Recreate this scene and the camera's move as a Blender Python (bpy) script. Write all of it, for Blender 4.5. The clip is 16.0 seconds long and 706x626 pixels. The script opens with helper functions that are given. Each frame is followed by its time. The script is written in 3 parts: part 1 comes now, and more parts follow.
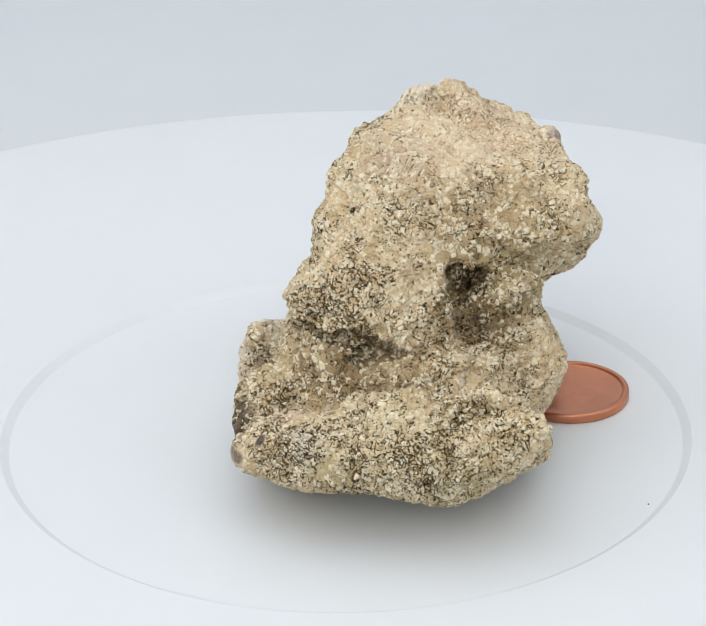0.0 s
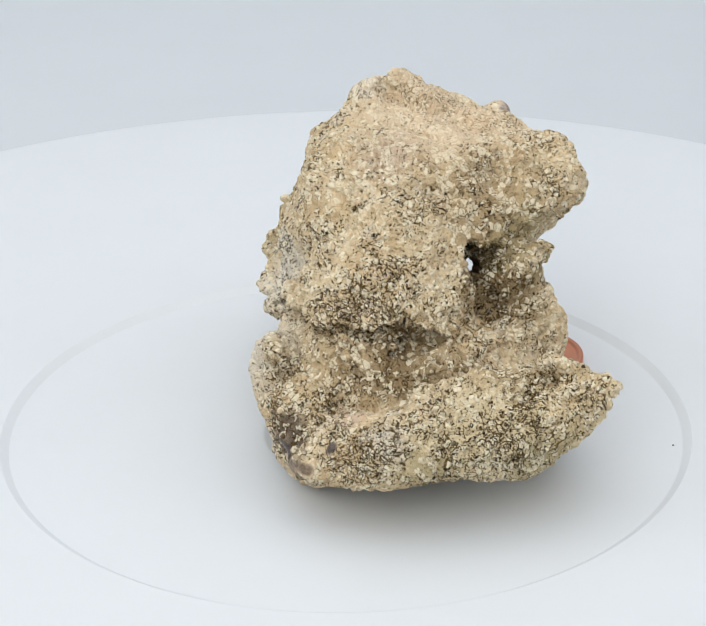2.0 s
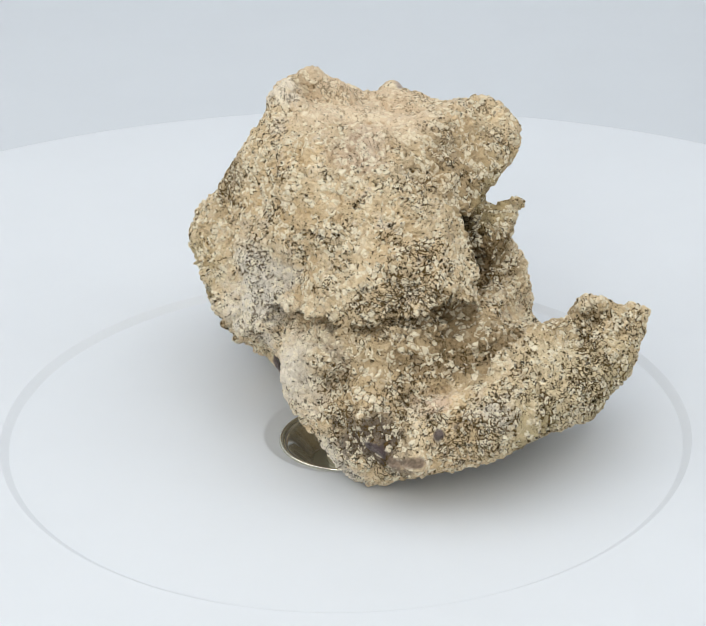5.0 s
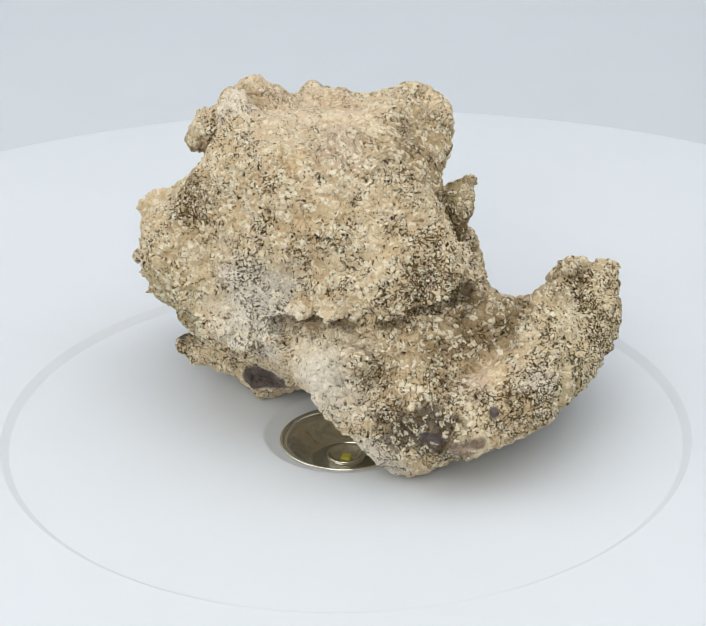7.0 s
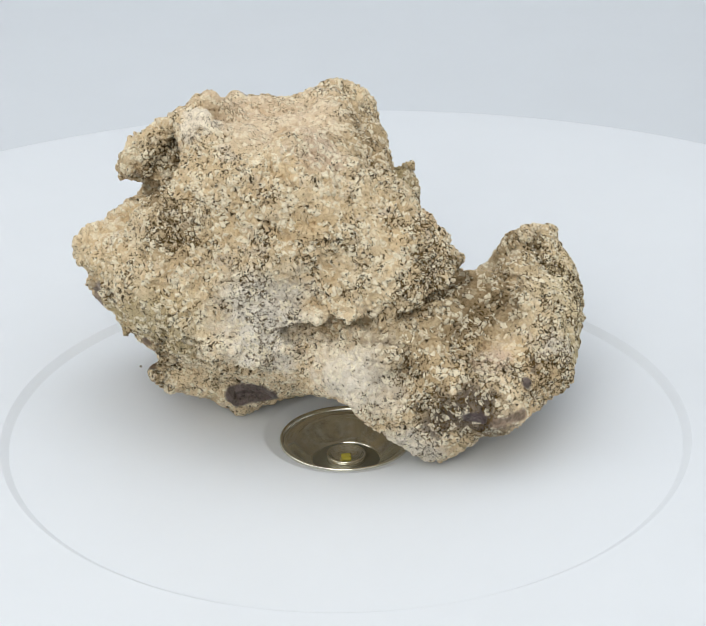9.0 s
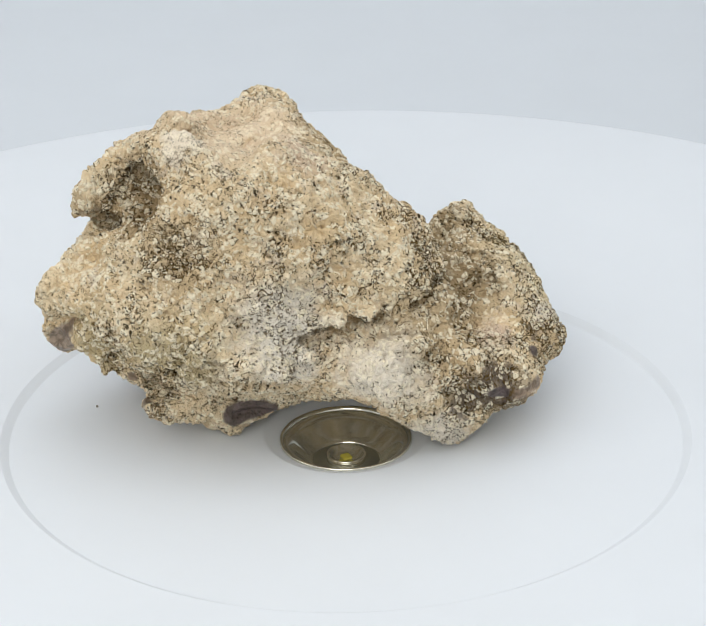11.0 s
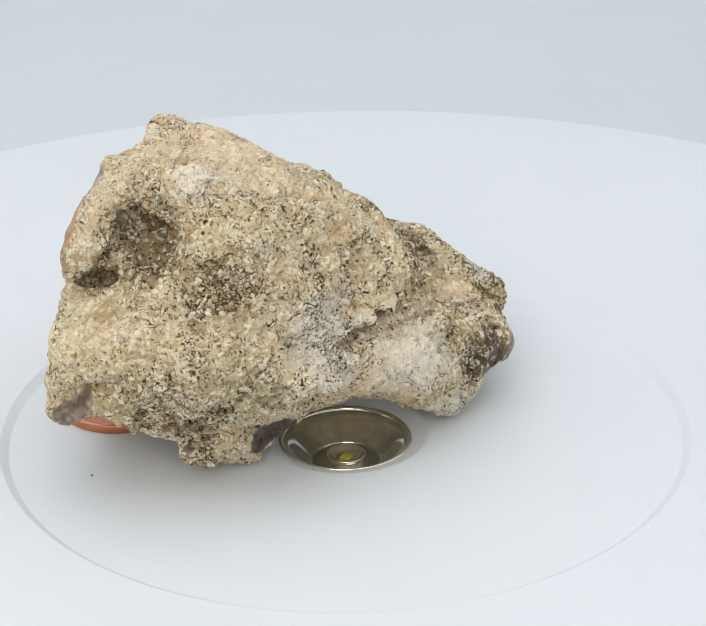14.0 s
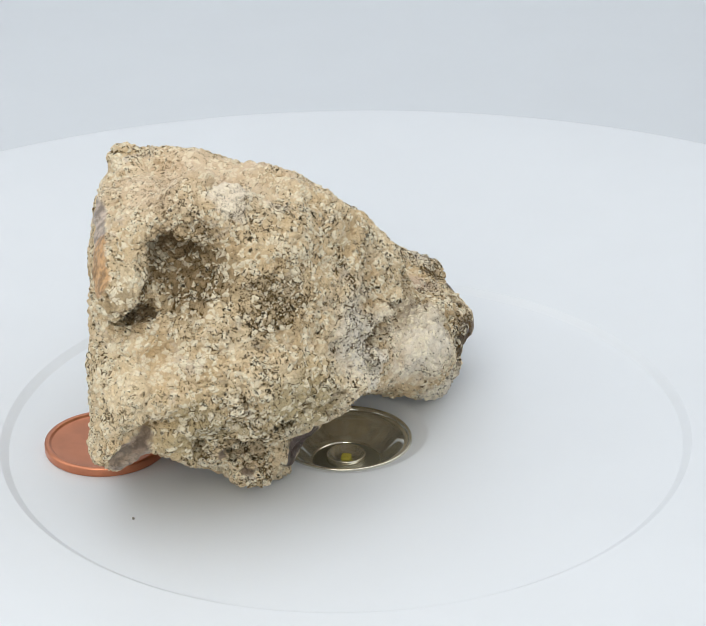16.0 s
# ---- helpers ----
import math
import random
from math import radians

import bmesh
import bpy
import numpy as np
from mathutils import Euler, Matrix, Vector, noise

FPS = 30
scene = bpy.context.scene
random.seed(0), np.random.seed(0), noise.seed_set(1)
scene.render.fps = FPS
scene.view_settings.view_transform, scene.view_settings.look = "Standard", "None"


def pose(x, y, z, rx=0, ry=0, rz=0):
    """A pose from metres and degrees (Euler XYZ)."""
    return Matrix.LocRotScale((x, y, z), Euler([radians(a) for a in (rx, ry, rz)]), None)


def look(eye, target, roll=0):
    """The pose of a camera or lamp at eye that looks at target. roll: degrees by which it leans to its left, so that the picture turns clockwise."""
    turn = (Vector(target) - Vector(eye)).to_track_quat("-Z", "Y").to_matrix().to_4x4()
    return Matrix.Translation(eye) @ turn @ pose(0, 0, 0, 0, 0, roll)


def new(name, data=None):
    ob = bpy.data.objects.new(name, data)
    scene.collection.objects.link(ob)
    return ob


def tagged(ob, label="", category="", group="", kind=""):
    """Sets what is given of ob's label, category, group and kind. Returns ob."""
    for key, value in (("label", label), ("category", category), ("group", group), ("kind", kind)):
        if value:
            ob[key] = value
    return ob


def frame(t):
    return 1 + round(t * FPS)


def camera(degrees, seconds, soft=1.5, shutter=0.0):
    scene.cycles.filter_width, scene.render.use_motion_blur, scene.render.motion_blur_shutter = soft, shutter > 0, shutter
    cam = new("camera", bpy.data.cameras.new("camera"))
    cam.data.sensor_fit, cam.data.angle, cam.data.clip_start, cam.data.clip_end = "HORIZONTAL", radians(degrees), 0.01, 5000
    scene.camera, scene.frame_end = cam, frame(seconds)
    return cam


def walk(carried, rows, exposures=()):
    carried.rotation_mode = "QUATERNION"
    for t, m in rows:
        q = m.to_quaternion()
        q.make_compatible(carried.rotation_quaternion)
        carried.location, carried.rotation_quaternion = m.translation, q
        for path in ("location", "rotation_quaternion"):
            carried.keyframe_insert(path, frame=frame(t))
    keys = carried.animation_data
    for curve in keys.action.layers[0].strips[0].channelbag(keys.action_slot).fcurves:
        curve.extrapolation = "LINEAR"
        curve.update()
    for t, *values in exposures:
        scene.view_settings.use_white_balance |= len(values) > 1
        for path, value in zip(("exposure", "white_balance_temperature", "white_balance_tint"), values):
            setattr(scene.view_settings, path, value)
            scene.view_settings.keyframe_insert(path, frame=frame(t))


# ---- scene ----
cam = camera(14.547, 16.0, soft=0.75)
EYE = pose(0, -0.37948, 0.20881, 63.677, 0.871, -0.651)
walk(cam, [(0, EYE), (16, EYE)])
TURN = 10.559  # degrees a second, anticlockwise from above
MM = 0.001

# ---- light: a white tent with a broad diffuser overhead ----
world = bpy.data.worlds.new("tent_light")
scene.world = world
world.use_nodes = True
world.node_tree.nodes["Background"].inputs[0].default_value = (0.90, 0.95, 1.0, 1)
world.node_tree.nodes["Background"].inputs[1].default_value = 0.22


def softbox(name, m, size, watts, colour):
    data = bpy.data.lights.new(name, "AREA")
    data.shape, data.size, data.energy, data.color = "SQUARE", size, watts, colour
    lamp = new(name, data)
    lamp.matrix_world = m
    return lamp


COOL, WARM = (0.98, 0.985, 1.0), (1.0, 0.955, 0.86)
softbox("overhead_softbox", look((-0.02, 0.0, 0.70), (0, 0.0, 0)), 1.15, 3.7, COOL)
softbox("front_softbox", look((-0.12, -0.62, 0.42), (0, 0, 0.02)), 0.45, 1.75, WARM)
# two weak unseen fills, added at the sides to soften the shadow under the stone
softbox("side_fill_left", look((-0.58, -0.05, 0.30), (0, 0, 0.0)), 0.45, 0.5, WARM)
softbox("side_fill_right", look((0.58, -0.05, 0.30), (0, 0, 0.0)), 0.45, 0.35, WARM)


# ---- materials ----
def material(name):
    m = bpy.data.materials.new(name)
    m.use_nodes = True
    t = m.node_tree
    return m, t, t.nodes["Principled BSDF"]


class Nodes:
    """Short hands for building a node tree; coordinates in millimetres of the thing."""

    def __init__(self, tree):
        self.t = tree
        tc = tree.nodes.new("ShaderNodeTexCoord")
        s = tree.nodes.new("ShaderNodeVectorMath")
        s.operation = "SCALE"
        s.inputs[3].default_value = 1000
        tree.links.new(tc.outputs["Object"], s.inputs[0])
        self.mm = s.outputs[0]

    def noise(self, scale, detail=3, rough=0.6, distort=0.0, at=None):
        n = self.t.nodes.new("ShaderNodeTexNoise")
        n.inputs["Scale"].default_value, n.inputs["Detail"].default_value = scale, detail
        n.inputs["Roughness"].default_value, n.inputs["Distortion"].default_value = rough, distort
        self.t.links.new(at or self.mm, n.inputs["Vector"])
        return n.outputs[0]

    def shift(self, d):
        n = self.t.nodes.new("ShaderNodeVectorMath")
        n.inputs[1].default_value = (d, d * 0.7, d * 1.3)
        self.t.links.new(self.mm, n.inputs[0])
        return n.outputs[0]

    def warp(self, scale, mm):
        """Places bent by noise, so that cells lose their regular shape."""
        n = self.t.nodes.new("ShaderNodeTexNoise")
        n.inputs["Scale"].default_value, n.inputs["Detail"].default_value = scale, 2
        self.t.links.new(self.mm, n.inputs["Vector"])
        k = self.t.nodes.new("ShaderNodeVectorMath")
        k.operation = "MULTIPLY_ADD"
        k.inputs[1].default_value = (mm * 2,) * 3
        self.t.links.new(n.outputs["Color"], k.inputs[0])
        self.t.links.new(self.mm, k.inputs[2])
        return k.outputs[0]

    def cells(self, scale, feature="F1", out=0, at=None):
        n = self.t.nodes.new("ShaderNodeTexVoronoi")
        n.feature = feature
        n.inputs["Scale"].default_value = scale
        self.t.links.new(at or self.mm, n.inputs["Vector"])
        return n.outputs[out]

    def calc(self, op, a, b=0.0, clamp=False):
        n = self.t.nodes.new("ShaderNodeMath")
        n.operation, n.use_clamp = op, clamp
        for i, v in enumerate((a, b)):
            if isinstance(v, (int, float)):
                n.inputs[i].default_value = v
            else:
                self.t.links.new(v, n.inputs[i])
        return n.outputs[0]

    def step(self, v, lo, hi):
        n = self.t.nodes.new("ShaderNodeMapRange")
        n.interpolation_type = "SMOOTHSTEP"
        n.inputs[1].default_value, n.inputs[2].default_value = lo, hi
        self.t.links.new(v, n.inputs[0])
        return n.outputs[0]

    def mix(self, k, a, b):
        n = self.t.nodes.new("ShaderNodeMix")
        n.data_type = "RGBA"
        for i, v in ((0, k), (6, a), (7, b)):
            if isinstance(v, tuple):
                n.inputs[i].default_value = (*v, 1)
            elif isinstance(v, (int, float)):
                n.inputs[i].default_value = v
            else:
                self.t.links.new(v, n.inputs[i])
        return n.outputs[2]

    def near(self, x, y, z, r, soft, wobble):
        """1 within about r millimetres of a place, with a ragged edge."""
        n = self.t.nodes.new("ShaderNodeVectorMath")
        n.operation = "DISTANCE"
        n.inputs[1].default_value = (x, y, z)
        self.t.links.new(self.mm, n.inputs[0])
        d = self.calc("ADD", n.outputs["Value"], wobble)
        return self.step(d, r + soft, r - soft)

    def along(self, a, b, r, soft, wobble):
        """1 within r millimetres of the line from a to b."""
        def op(kind, x, y, out=0):
            n = self.t.nodes.new("ShaderNodeVectorMath")
            n.operation = kind
            for i, v in enumerate((x, y)):
                if isinstance(v, tuple):
                    n.inputs[i].default_value = v
                else:
                    self.t.links.new(v, n.inputs[i])
            return n.outputs[out]

        ab = tuple(q - p for p, q in zip(a, b))
        size = sum(c * c for c in ab)
        from_a = op("SUBTRACT", self.mm, a)
        k = self.calc("MULTIPLY", op("DOT_PRODUCT", from_a, ab, 1), 1 / size, True)
        n = self.t.nodes.new("ShaderNodeVectorMath")
        n.operation = "SCALE"
        n.inputs[0].default_value = ab
        self.t.links.new(k, n.inputs[3])
        d = op("DISTANCE", from_a, n.outputs[0], 1)
        return self.step(self.calc("ADD", d, wobble), r + soft, r - soft)

    def bump(self, height, strength, mm):
        n = self.t.nodes.new("ShaderNodeBump")
        n.inputs["Strength"].default_value, n.inputs["Distance"].default_value = strength, mm * 0.001
        self.t.links.new(height, n.inputs["Height"])
        return n.outputs[0]


# calm skin of the stone: place, radius in millimetres, strength
CALM = [(21, 9, 47, 12, 0.5), (-10, 3, 13.5, 6, 0.3), (-7, 7, 12, 4, 0.35), (-5, 13, 22, 6, 0.15), (12, 21.5, 48.5, 3, 0.6),
        (-5, -23, 15.6, 3, 0.7), (9, 16, 42, 6, 0.25), (22, 37, 22, 6, 0.35)]
# swarms of pores: place, radius, more or fewer
SWARMS = [(8, -38, 15, 11, 0.10), (-10, -31, 14, 6, 0.12), (4, 25, 35, 5, 0.15), (27, -6, 43, 5, 0.08), (-12, -17, 12, 7, 0.10), (1, -14, 28, 6, 0.10),
          (21, -12, 26, 6, 0.10), (19, 24, 39, 6, 0.10), (10, 29, 13, 7, 0.06), (-14, -10, 9, 5, 0.08), (-12, 1, 15, 7, -0.06), (-6, 12, 24, 7, 0.02), (8, 8, 42, 9, -0.03)]


def stone_material():
    m, t, bsdf = material("pitted_stone")
    n = Nodes(t)
    wob = n.calc("MULTIPLY", n.calc("SUBTRACT", n.noise(0.22, 5, 0.7), 0.5), 13)
    fine = n.noise(3.2, 3, 0.75)
    # ground colour: pale beige with tan and chalky clouds
    col = n.mix(n.step(n.noise(0.07, 4, 0.6), 0.36, 0.64), (0.78, 0.605, 0.375), (0.88, 0.735, 0.505))
    col = n.mix(n.calc("MULTIPLY", n.step(n.noise(0.15, 4, 0.7, 0.4), 0.50, 0.68), 0.35), col, (0.56, 0.405, 0.215))
    col = n.mix(n.calc("MULTIPLY", n.step(n.noise(0.24, 4, 0.7, 0.4, n.shift(31)), 0.54, 0.68), 0.6), col, (0.86, 0.77, 0.64))
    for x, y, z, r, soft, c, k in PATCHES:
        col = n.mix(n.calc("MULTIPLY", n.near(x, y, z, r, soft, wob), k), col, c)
    col = n.mix(n.step(fine, 0.68, 0.30), col, n.mix(0.16, col, (0.36, 0.24, 0.12)))
    # where the skin is smooth there are few crumbs and pits
    bare = n.calc("MULTIPLY", n.step(n.noise(0.10, 3, 0.6, 0.3, n.shift(57)), 0.56, 0.70), 0.3)
    for x, y, z, r, k in CALM:
        bare = n.calc("MAXIMUM", bare, n.calc("MULTIPLY", n.near(x, y, z, r, 0.4 * r + 1.5, wob), k))
    rough = n.calc("SUBTRACT", 1.0, bare)
    swarm = n.calc("MULTIPLY", n.calc("SUBTRACT", n.noise(0.15, 4, 0.7, 0.5, n.shift(23)), 0.5), 0.8)
    for x, y, z, r, k in SWARMS:
        swarm = n.calc("ADD", swarm, n.calc("MULTIPLY", n.near(x, y, z, r, 3, wob), k))
    # pale crumbs with brown seams between them, in two sizes
    bent = n.warp(0.8, 0.75)
    kind, edge = n.cells(1.02, "F1", 1, bent), n.cells(1.02, "DISTANCE_TO_EDGE", 0, bent)
    pale = n.calc("MULTIPLY", n.calc("MULTIPLY", n.step(kind, 0.48, 0.62), n.step(edge, 0.02, 0.10)), rough)
    col = n.mix(n.calc("MULTIPLY", pale, 0.85), col, (0.97, 0.89, 0.70))
    gate = n.step(n.calc("ADD", n.noise(1.0, 3, 0.7, 0.5, n.shift(11)), n.calc("MULTIPLY", swarm, 0.75)), 0.57, 0.615)
    seam = n.calc("MULTIPLY", n.calc("MULTIPLY", n.step(edge, 0.12, 0.045), gate), rough)
    col = n.mix(n.calc("MULTIPLY", seam, 0.92), col, (0.15, 0.09, 0.026))
    bent = n.warp(1.5, 0.45)
    edge2 = n.cells(2.2, "DISTANCE_TO_EDGE", 0, bent)
    gate = n.step(n.calc("ADD", n.noise(1.6, 3, 0.7, 0.4, n.shift(71)), n.calc("MULTIPLY", swarm, 0.65)), 0.585, 0.63)
    thin = n.calc("MULTIPLY", n.calc("MULTIPLY", n.step(edge2, 0.11, 0.04), gate), rough)
    col = n.mix(n.calc("MULTIPLY", thin, 0.70), col, (0.17, 0.105, 0.03))
    # dark pores in swarms
    bent = n.warp(0.9, 1.1)
    some = n.calc("ADD", n.cells(0.95, "F1", 1, bent), n.calc("MULTIPLY", swarm, 2.1))
    pits = n.calc("MULTIPLY", n.step(n.cells(0.95, "F1", 0, bent), 0.32, 0.20), n.step(some, 0.71, 0.77))
    bent = n.warp(1.6, 0.6)
    some = n.calc("ADD", n.cells(1.9, "F1", 1, bent), n.calc("MULTIPLY", swarm, 2.1))
    tiny = n.calc("MULTIPLY", n.step(n.cells(1.9, "F1", 0, bent), 0.40, 0.26), n.step(some, 0.67, 0.73))
    pits = n.calc("MULTIPLY", n.calc("MAXIMUM", pits, n.calc("MULTIPLY", tiny, 0.85)), rough)
    col = n.mix(n.calc("MULTIPLY", pits, 0.90), col, (0.040, 0.025, 0.008))
    gem = 0.0
    for a, b, r, c in GEMS:
        k = n.along(a, b, r, 0.3, n.calc("MULTIPLY", wob, 0.10))
        tone = n.mix(n.step(n.noise(0.9, 3, 0.6, 0.5), 0.35, 0.65), tuple(0.6 * v for v in c), tuple(1.35 * v for v in c))
        col, gem = n.mix(n.calc("MULTIPLY", k, 0.95), col, tone), n.calc("MAXIMUM", gem, k)
    t.links.new(col, bsdf.inputs["Base Color"])
    t.links.new(n.calc("SUBTRACT", 0.92, n.calc("MULTIPLY", gem, 0.62)), bsdf.inputs["Roughness"])
    rough = n.calc("MULTIPLY", rough, n.calc("SUBTRACT", 1.0, gem))
    bsdf.inputs["Specular IOR Level"].default_value = 0.2
    dome = n.calc("ADD", n.step(edge, 0.0, 0.30), n.calc("MULTIPLY", n.step(edge2, 0.0, 0.28), 0.5))
    low = n.calc("MULTIPLY", rough, n.calc("ADD", n.calc("MULTIPLY", seam, 0.6), n.calc("ADD", pits, n.calc("MULTIPLY", thin, 0.4))))
    h = n.calc("SUBTRACT", n.calc("ADD", n.calc("MULTIPLY", dome, n.calc("MULTIPLY", rough, 0.6)), n.calc("MULTIPLY", fine, 0.35)), low)
    t.links.new(n.bump(h, 1.0, 0.28), bsdf.inputs["Normal"])
    return m


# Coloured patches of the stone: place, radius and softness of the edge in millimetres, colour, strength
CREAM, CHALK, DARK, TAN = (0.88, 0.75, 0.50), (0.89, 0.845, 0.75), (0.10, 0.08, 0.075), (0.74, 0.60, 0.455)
CRUST_SHADE, OLIVE, ROSE, BROWN = (0.22, 0.15, 0.075), (0.50, 0.42, 0.23), (0.70, 0.55, 0.43), (0.40, 0.295, 0.165)
PATCHES = [
    (21, 10, 47, 13, 6, TAN, 0.6), (8, 3, 45, 4, 3, ROSE, 0.6), (8, -38, 17, 9, 4, CREAM, 0.8), (-5, -34, 15, 6, 3, CREAM, 0.6),
    (20, -37, 17, 9, 4, CREAM, 0.4), (18, -39, 12, 6, 3, OLIVE, 0.5), (-7, -32, 17, 3.0, 1.5, CHALK, 0.8), (-1, -36, 12, 4, 2, OLIVE, 0.6),
    (-5, 13, 24, 7, 3, CHALK, 0.85), (-5, 12, 20, 5, 3, CHALK, 0.7), (-13, 1, 16, 6, 4, CHALK, 0.6), (-14.5, -9, 4, 5, 2, CHALK, 0.8),
    (-12, -2, 17, 5, 3, CHALK, 0.6), (12.1, 21.3, 48.7, 3.0, 1.0, CHALK, 0.6), (-7, -22, 15.5, 3, 1.5, ROSE, 0.8),
    # browns in recess, pocket and arm hole: partly stain, partly shade put into the colour
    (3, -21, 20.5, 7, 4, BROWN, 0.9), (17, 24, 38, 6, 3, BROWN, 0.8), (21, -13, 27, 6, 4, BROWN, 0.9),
    # dark crust in the hollows, its colour also deepening their shade
    (20.5, 23, 41, 3.0, 1.5, CRUST_SHADE, 0.8), (25, 28.5, 33.5, 2.0, 1.5, CRUST_SHADE, 0.8), (18, -12, 29, 3.5, 2, CRUST_SHADE, 0.7), (19, -7, 31, 4, 2, CRUST_SHADE, 0.7), (20.8, 19, 41, 5, 2, CRUST_SHADE, 0.75), (18, 21.5, 37.5, 6, 3, BROWN, 0.8), (4, -15, 22.5, 5, 2, BROWN, 0.8), (25, 26, 32, 3, 1.5, CRUST_SHADE, 0.6), (27, 33, 35, 3.0, 2, BROWN, 0.8), (0, 29, 19, 7, 4, OLIVE, 0.6), (14, 35, 18, 6, 4, OLIVE, 0.6),
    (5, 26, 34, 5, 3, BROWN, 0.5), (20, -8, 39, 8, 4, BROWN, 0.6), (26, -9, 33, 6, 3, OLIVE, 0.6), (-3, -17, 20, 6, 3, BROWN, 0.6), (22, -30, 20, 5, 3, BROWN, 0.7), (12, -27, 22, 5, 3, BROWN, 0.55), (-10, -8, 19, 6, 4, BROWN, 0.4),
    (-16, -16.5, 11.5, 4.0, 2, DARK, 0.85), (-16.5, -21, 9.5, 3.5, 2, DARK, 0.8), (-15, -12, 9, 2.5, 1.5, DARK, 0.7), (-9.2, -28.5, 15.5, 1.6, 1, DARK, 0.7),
]
# bare crystal: agate edges and dark crystal faces
GREY, UMBER, ORANGE, VIOLET = (0.43, 0.36, 0.31), (0.20, 0.145, 0.105), (0.46, 0.28, 0.14), (0.075, 0.055, 0.055)
GEMS = [
    ((32.4, 13.0, 44.2), (32.9, 15.0, 43.0), 1.4, GREY), ((33.2, 16.0, 42.6), (31.4, 23.0, 41.8), 1.5, GREY), ((31.2, 24.0, 41.2), (29.2, 30.0, 38.0), 1.8, ORANGE),
    ((26.0, 36.4, 13.8), (23.8, 36.0, 15.6), 2.2, (0.30, 0.235, 0.185)), ((23.4, 36.0, 16.0), (22.3, 35.3, 17.6), 1.4, UMBER), ((12.4, 30.4, 12.0), (8.4, 29.6, 8.8), 0.8, UMBER),
    ((5.8, 16.6, 5.2), (3.8, 11.6, 6.4), 2.0, VIOLET), ((-12.6, -26.4, 13.5), (-12.4, -26.6, 13.9), 0.8, VIOLET), ((-16.6, -17.0, 10.8), (-16.8, -19.0, 10.4), 1.0, VIOLET),
    ((-16.6, -21.5, 9.6), (-15.6, -25.2, 10.2), 1.1, UMBER), ((31.0, 5.0, 45.2), (33.0, 1.0, 45.8), 0.5, GREY),
]


def plain(name, colour, rough, metal=0.0, bump=0.0, scale=1.0, vary=0.05):
    m, t, bsdf = material(name)
    n = Nodes(t)
    shade = n.noise(0.05 * scale, 3)
    dark = tuple(c * (1 - vary) for c in colour)
    t.links.new(n.mix(n.step(shade, 0.35, 0.65), dark, colour), bsdf.inputs["Base Color"])
    bsdf.inputs["Roughness"].default_value, bsdf.inputs["Metallic"].default_value = rough, metal
    bsdf.inputs["Specular IOR Level"].default_value = 0.3
    if bump:
        t.links.new(n.bump(n.noise(2.0 * scale, 3), bump, 0.05), bsdf.inputs["Normal"])
    return m


STONE = stone_material()
PLASTIC = plain("white_plastic", (0.73, 0.772, 0.825), 0.5, 0, 0.02, 1, 0.01)
PAPER = plain("white_backdrop_paper", (0.67, 0.715, 0.77), 0.9, 0, 0.05, 1, 0.01)
FABRIC = plain("white_tent_fabric", (0.85, 0.85, 0.84), 0.95, 0, 0.05, 1, 0.02)
COPPER = plain("copper", (0.66, 0.27, 0.155), 0.36, 1.0, 0.06, 3, 0.12)
CHROME = plain("smoked_reflector", (0.82, 0.80, 0.70), 0.12, 0.85, 0.0, 1, 0.05)
BRASS = plain("led_base", (0.33, 0.32, 0.25), 0.3, 0.6, 0.0, 1, 0.05)
PHOSPHOR = plain("yellow_phosphor", (0.60, 0.53, 0.09), 0.5, 0, 0.0, 1, 0.05)
DUST = plain("dark_dust", (0.28, 0.26, 0.23), 0.9, 0, 0.3, 5, 0.3)


# ---- mesh helpers ----
def mesh_object(name, verts, faces, mat, parent=None, label="", smooth=True):
    me = bpy.data.meshes.new(name)
    me.from_pydata(verts, [], faces)
    me.materials.append(mat)
    if smooth:
        me.polygons.foreach_set("use_smooth", [True] * len(me.polygons))
    me.update()
    ob = new(name, me)
    if parent:
        ob.parent = parent
    return tagged(ob, label)


def lathe(profile, n=160):
    """Verts and faces of a profile of (radius, height) in millimetres, turned round z; radius 0 closes it."""
    verts, faces, rings = [], [], []
    for r, z in profile:
        if r == 0:
            rings.append([len(verts)] * n)
            verts.append((0, 0, z * MM))
        else:
            rings.append(list(range(len(verts), len(verts) + n)))
            verts += [(r * MM * math.cos(2 * math.pi * i / n), r * MM * math.sin(2 * math.pi * i / n), z * MM) for i in range(n)]
    for a, b in zip(rings, rings[1:]):
        for i in range(n):
            j = (i + 1) % n
            quad = [a[i], b[i], b[j], a[j]]
            face = [v for k, v in enumerate(quad) if v != quad[k - 1]]
            faces.append(face)
    return verts, faces


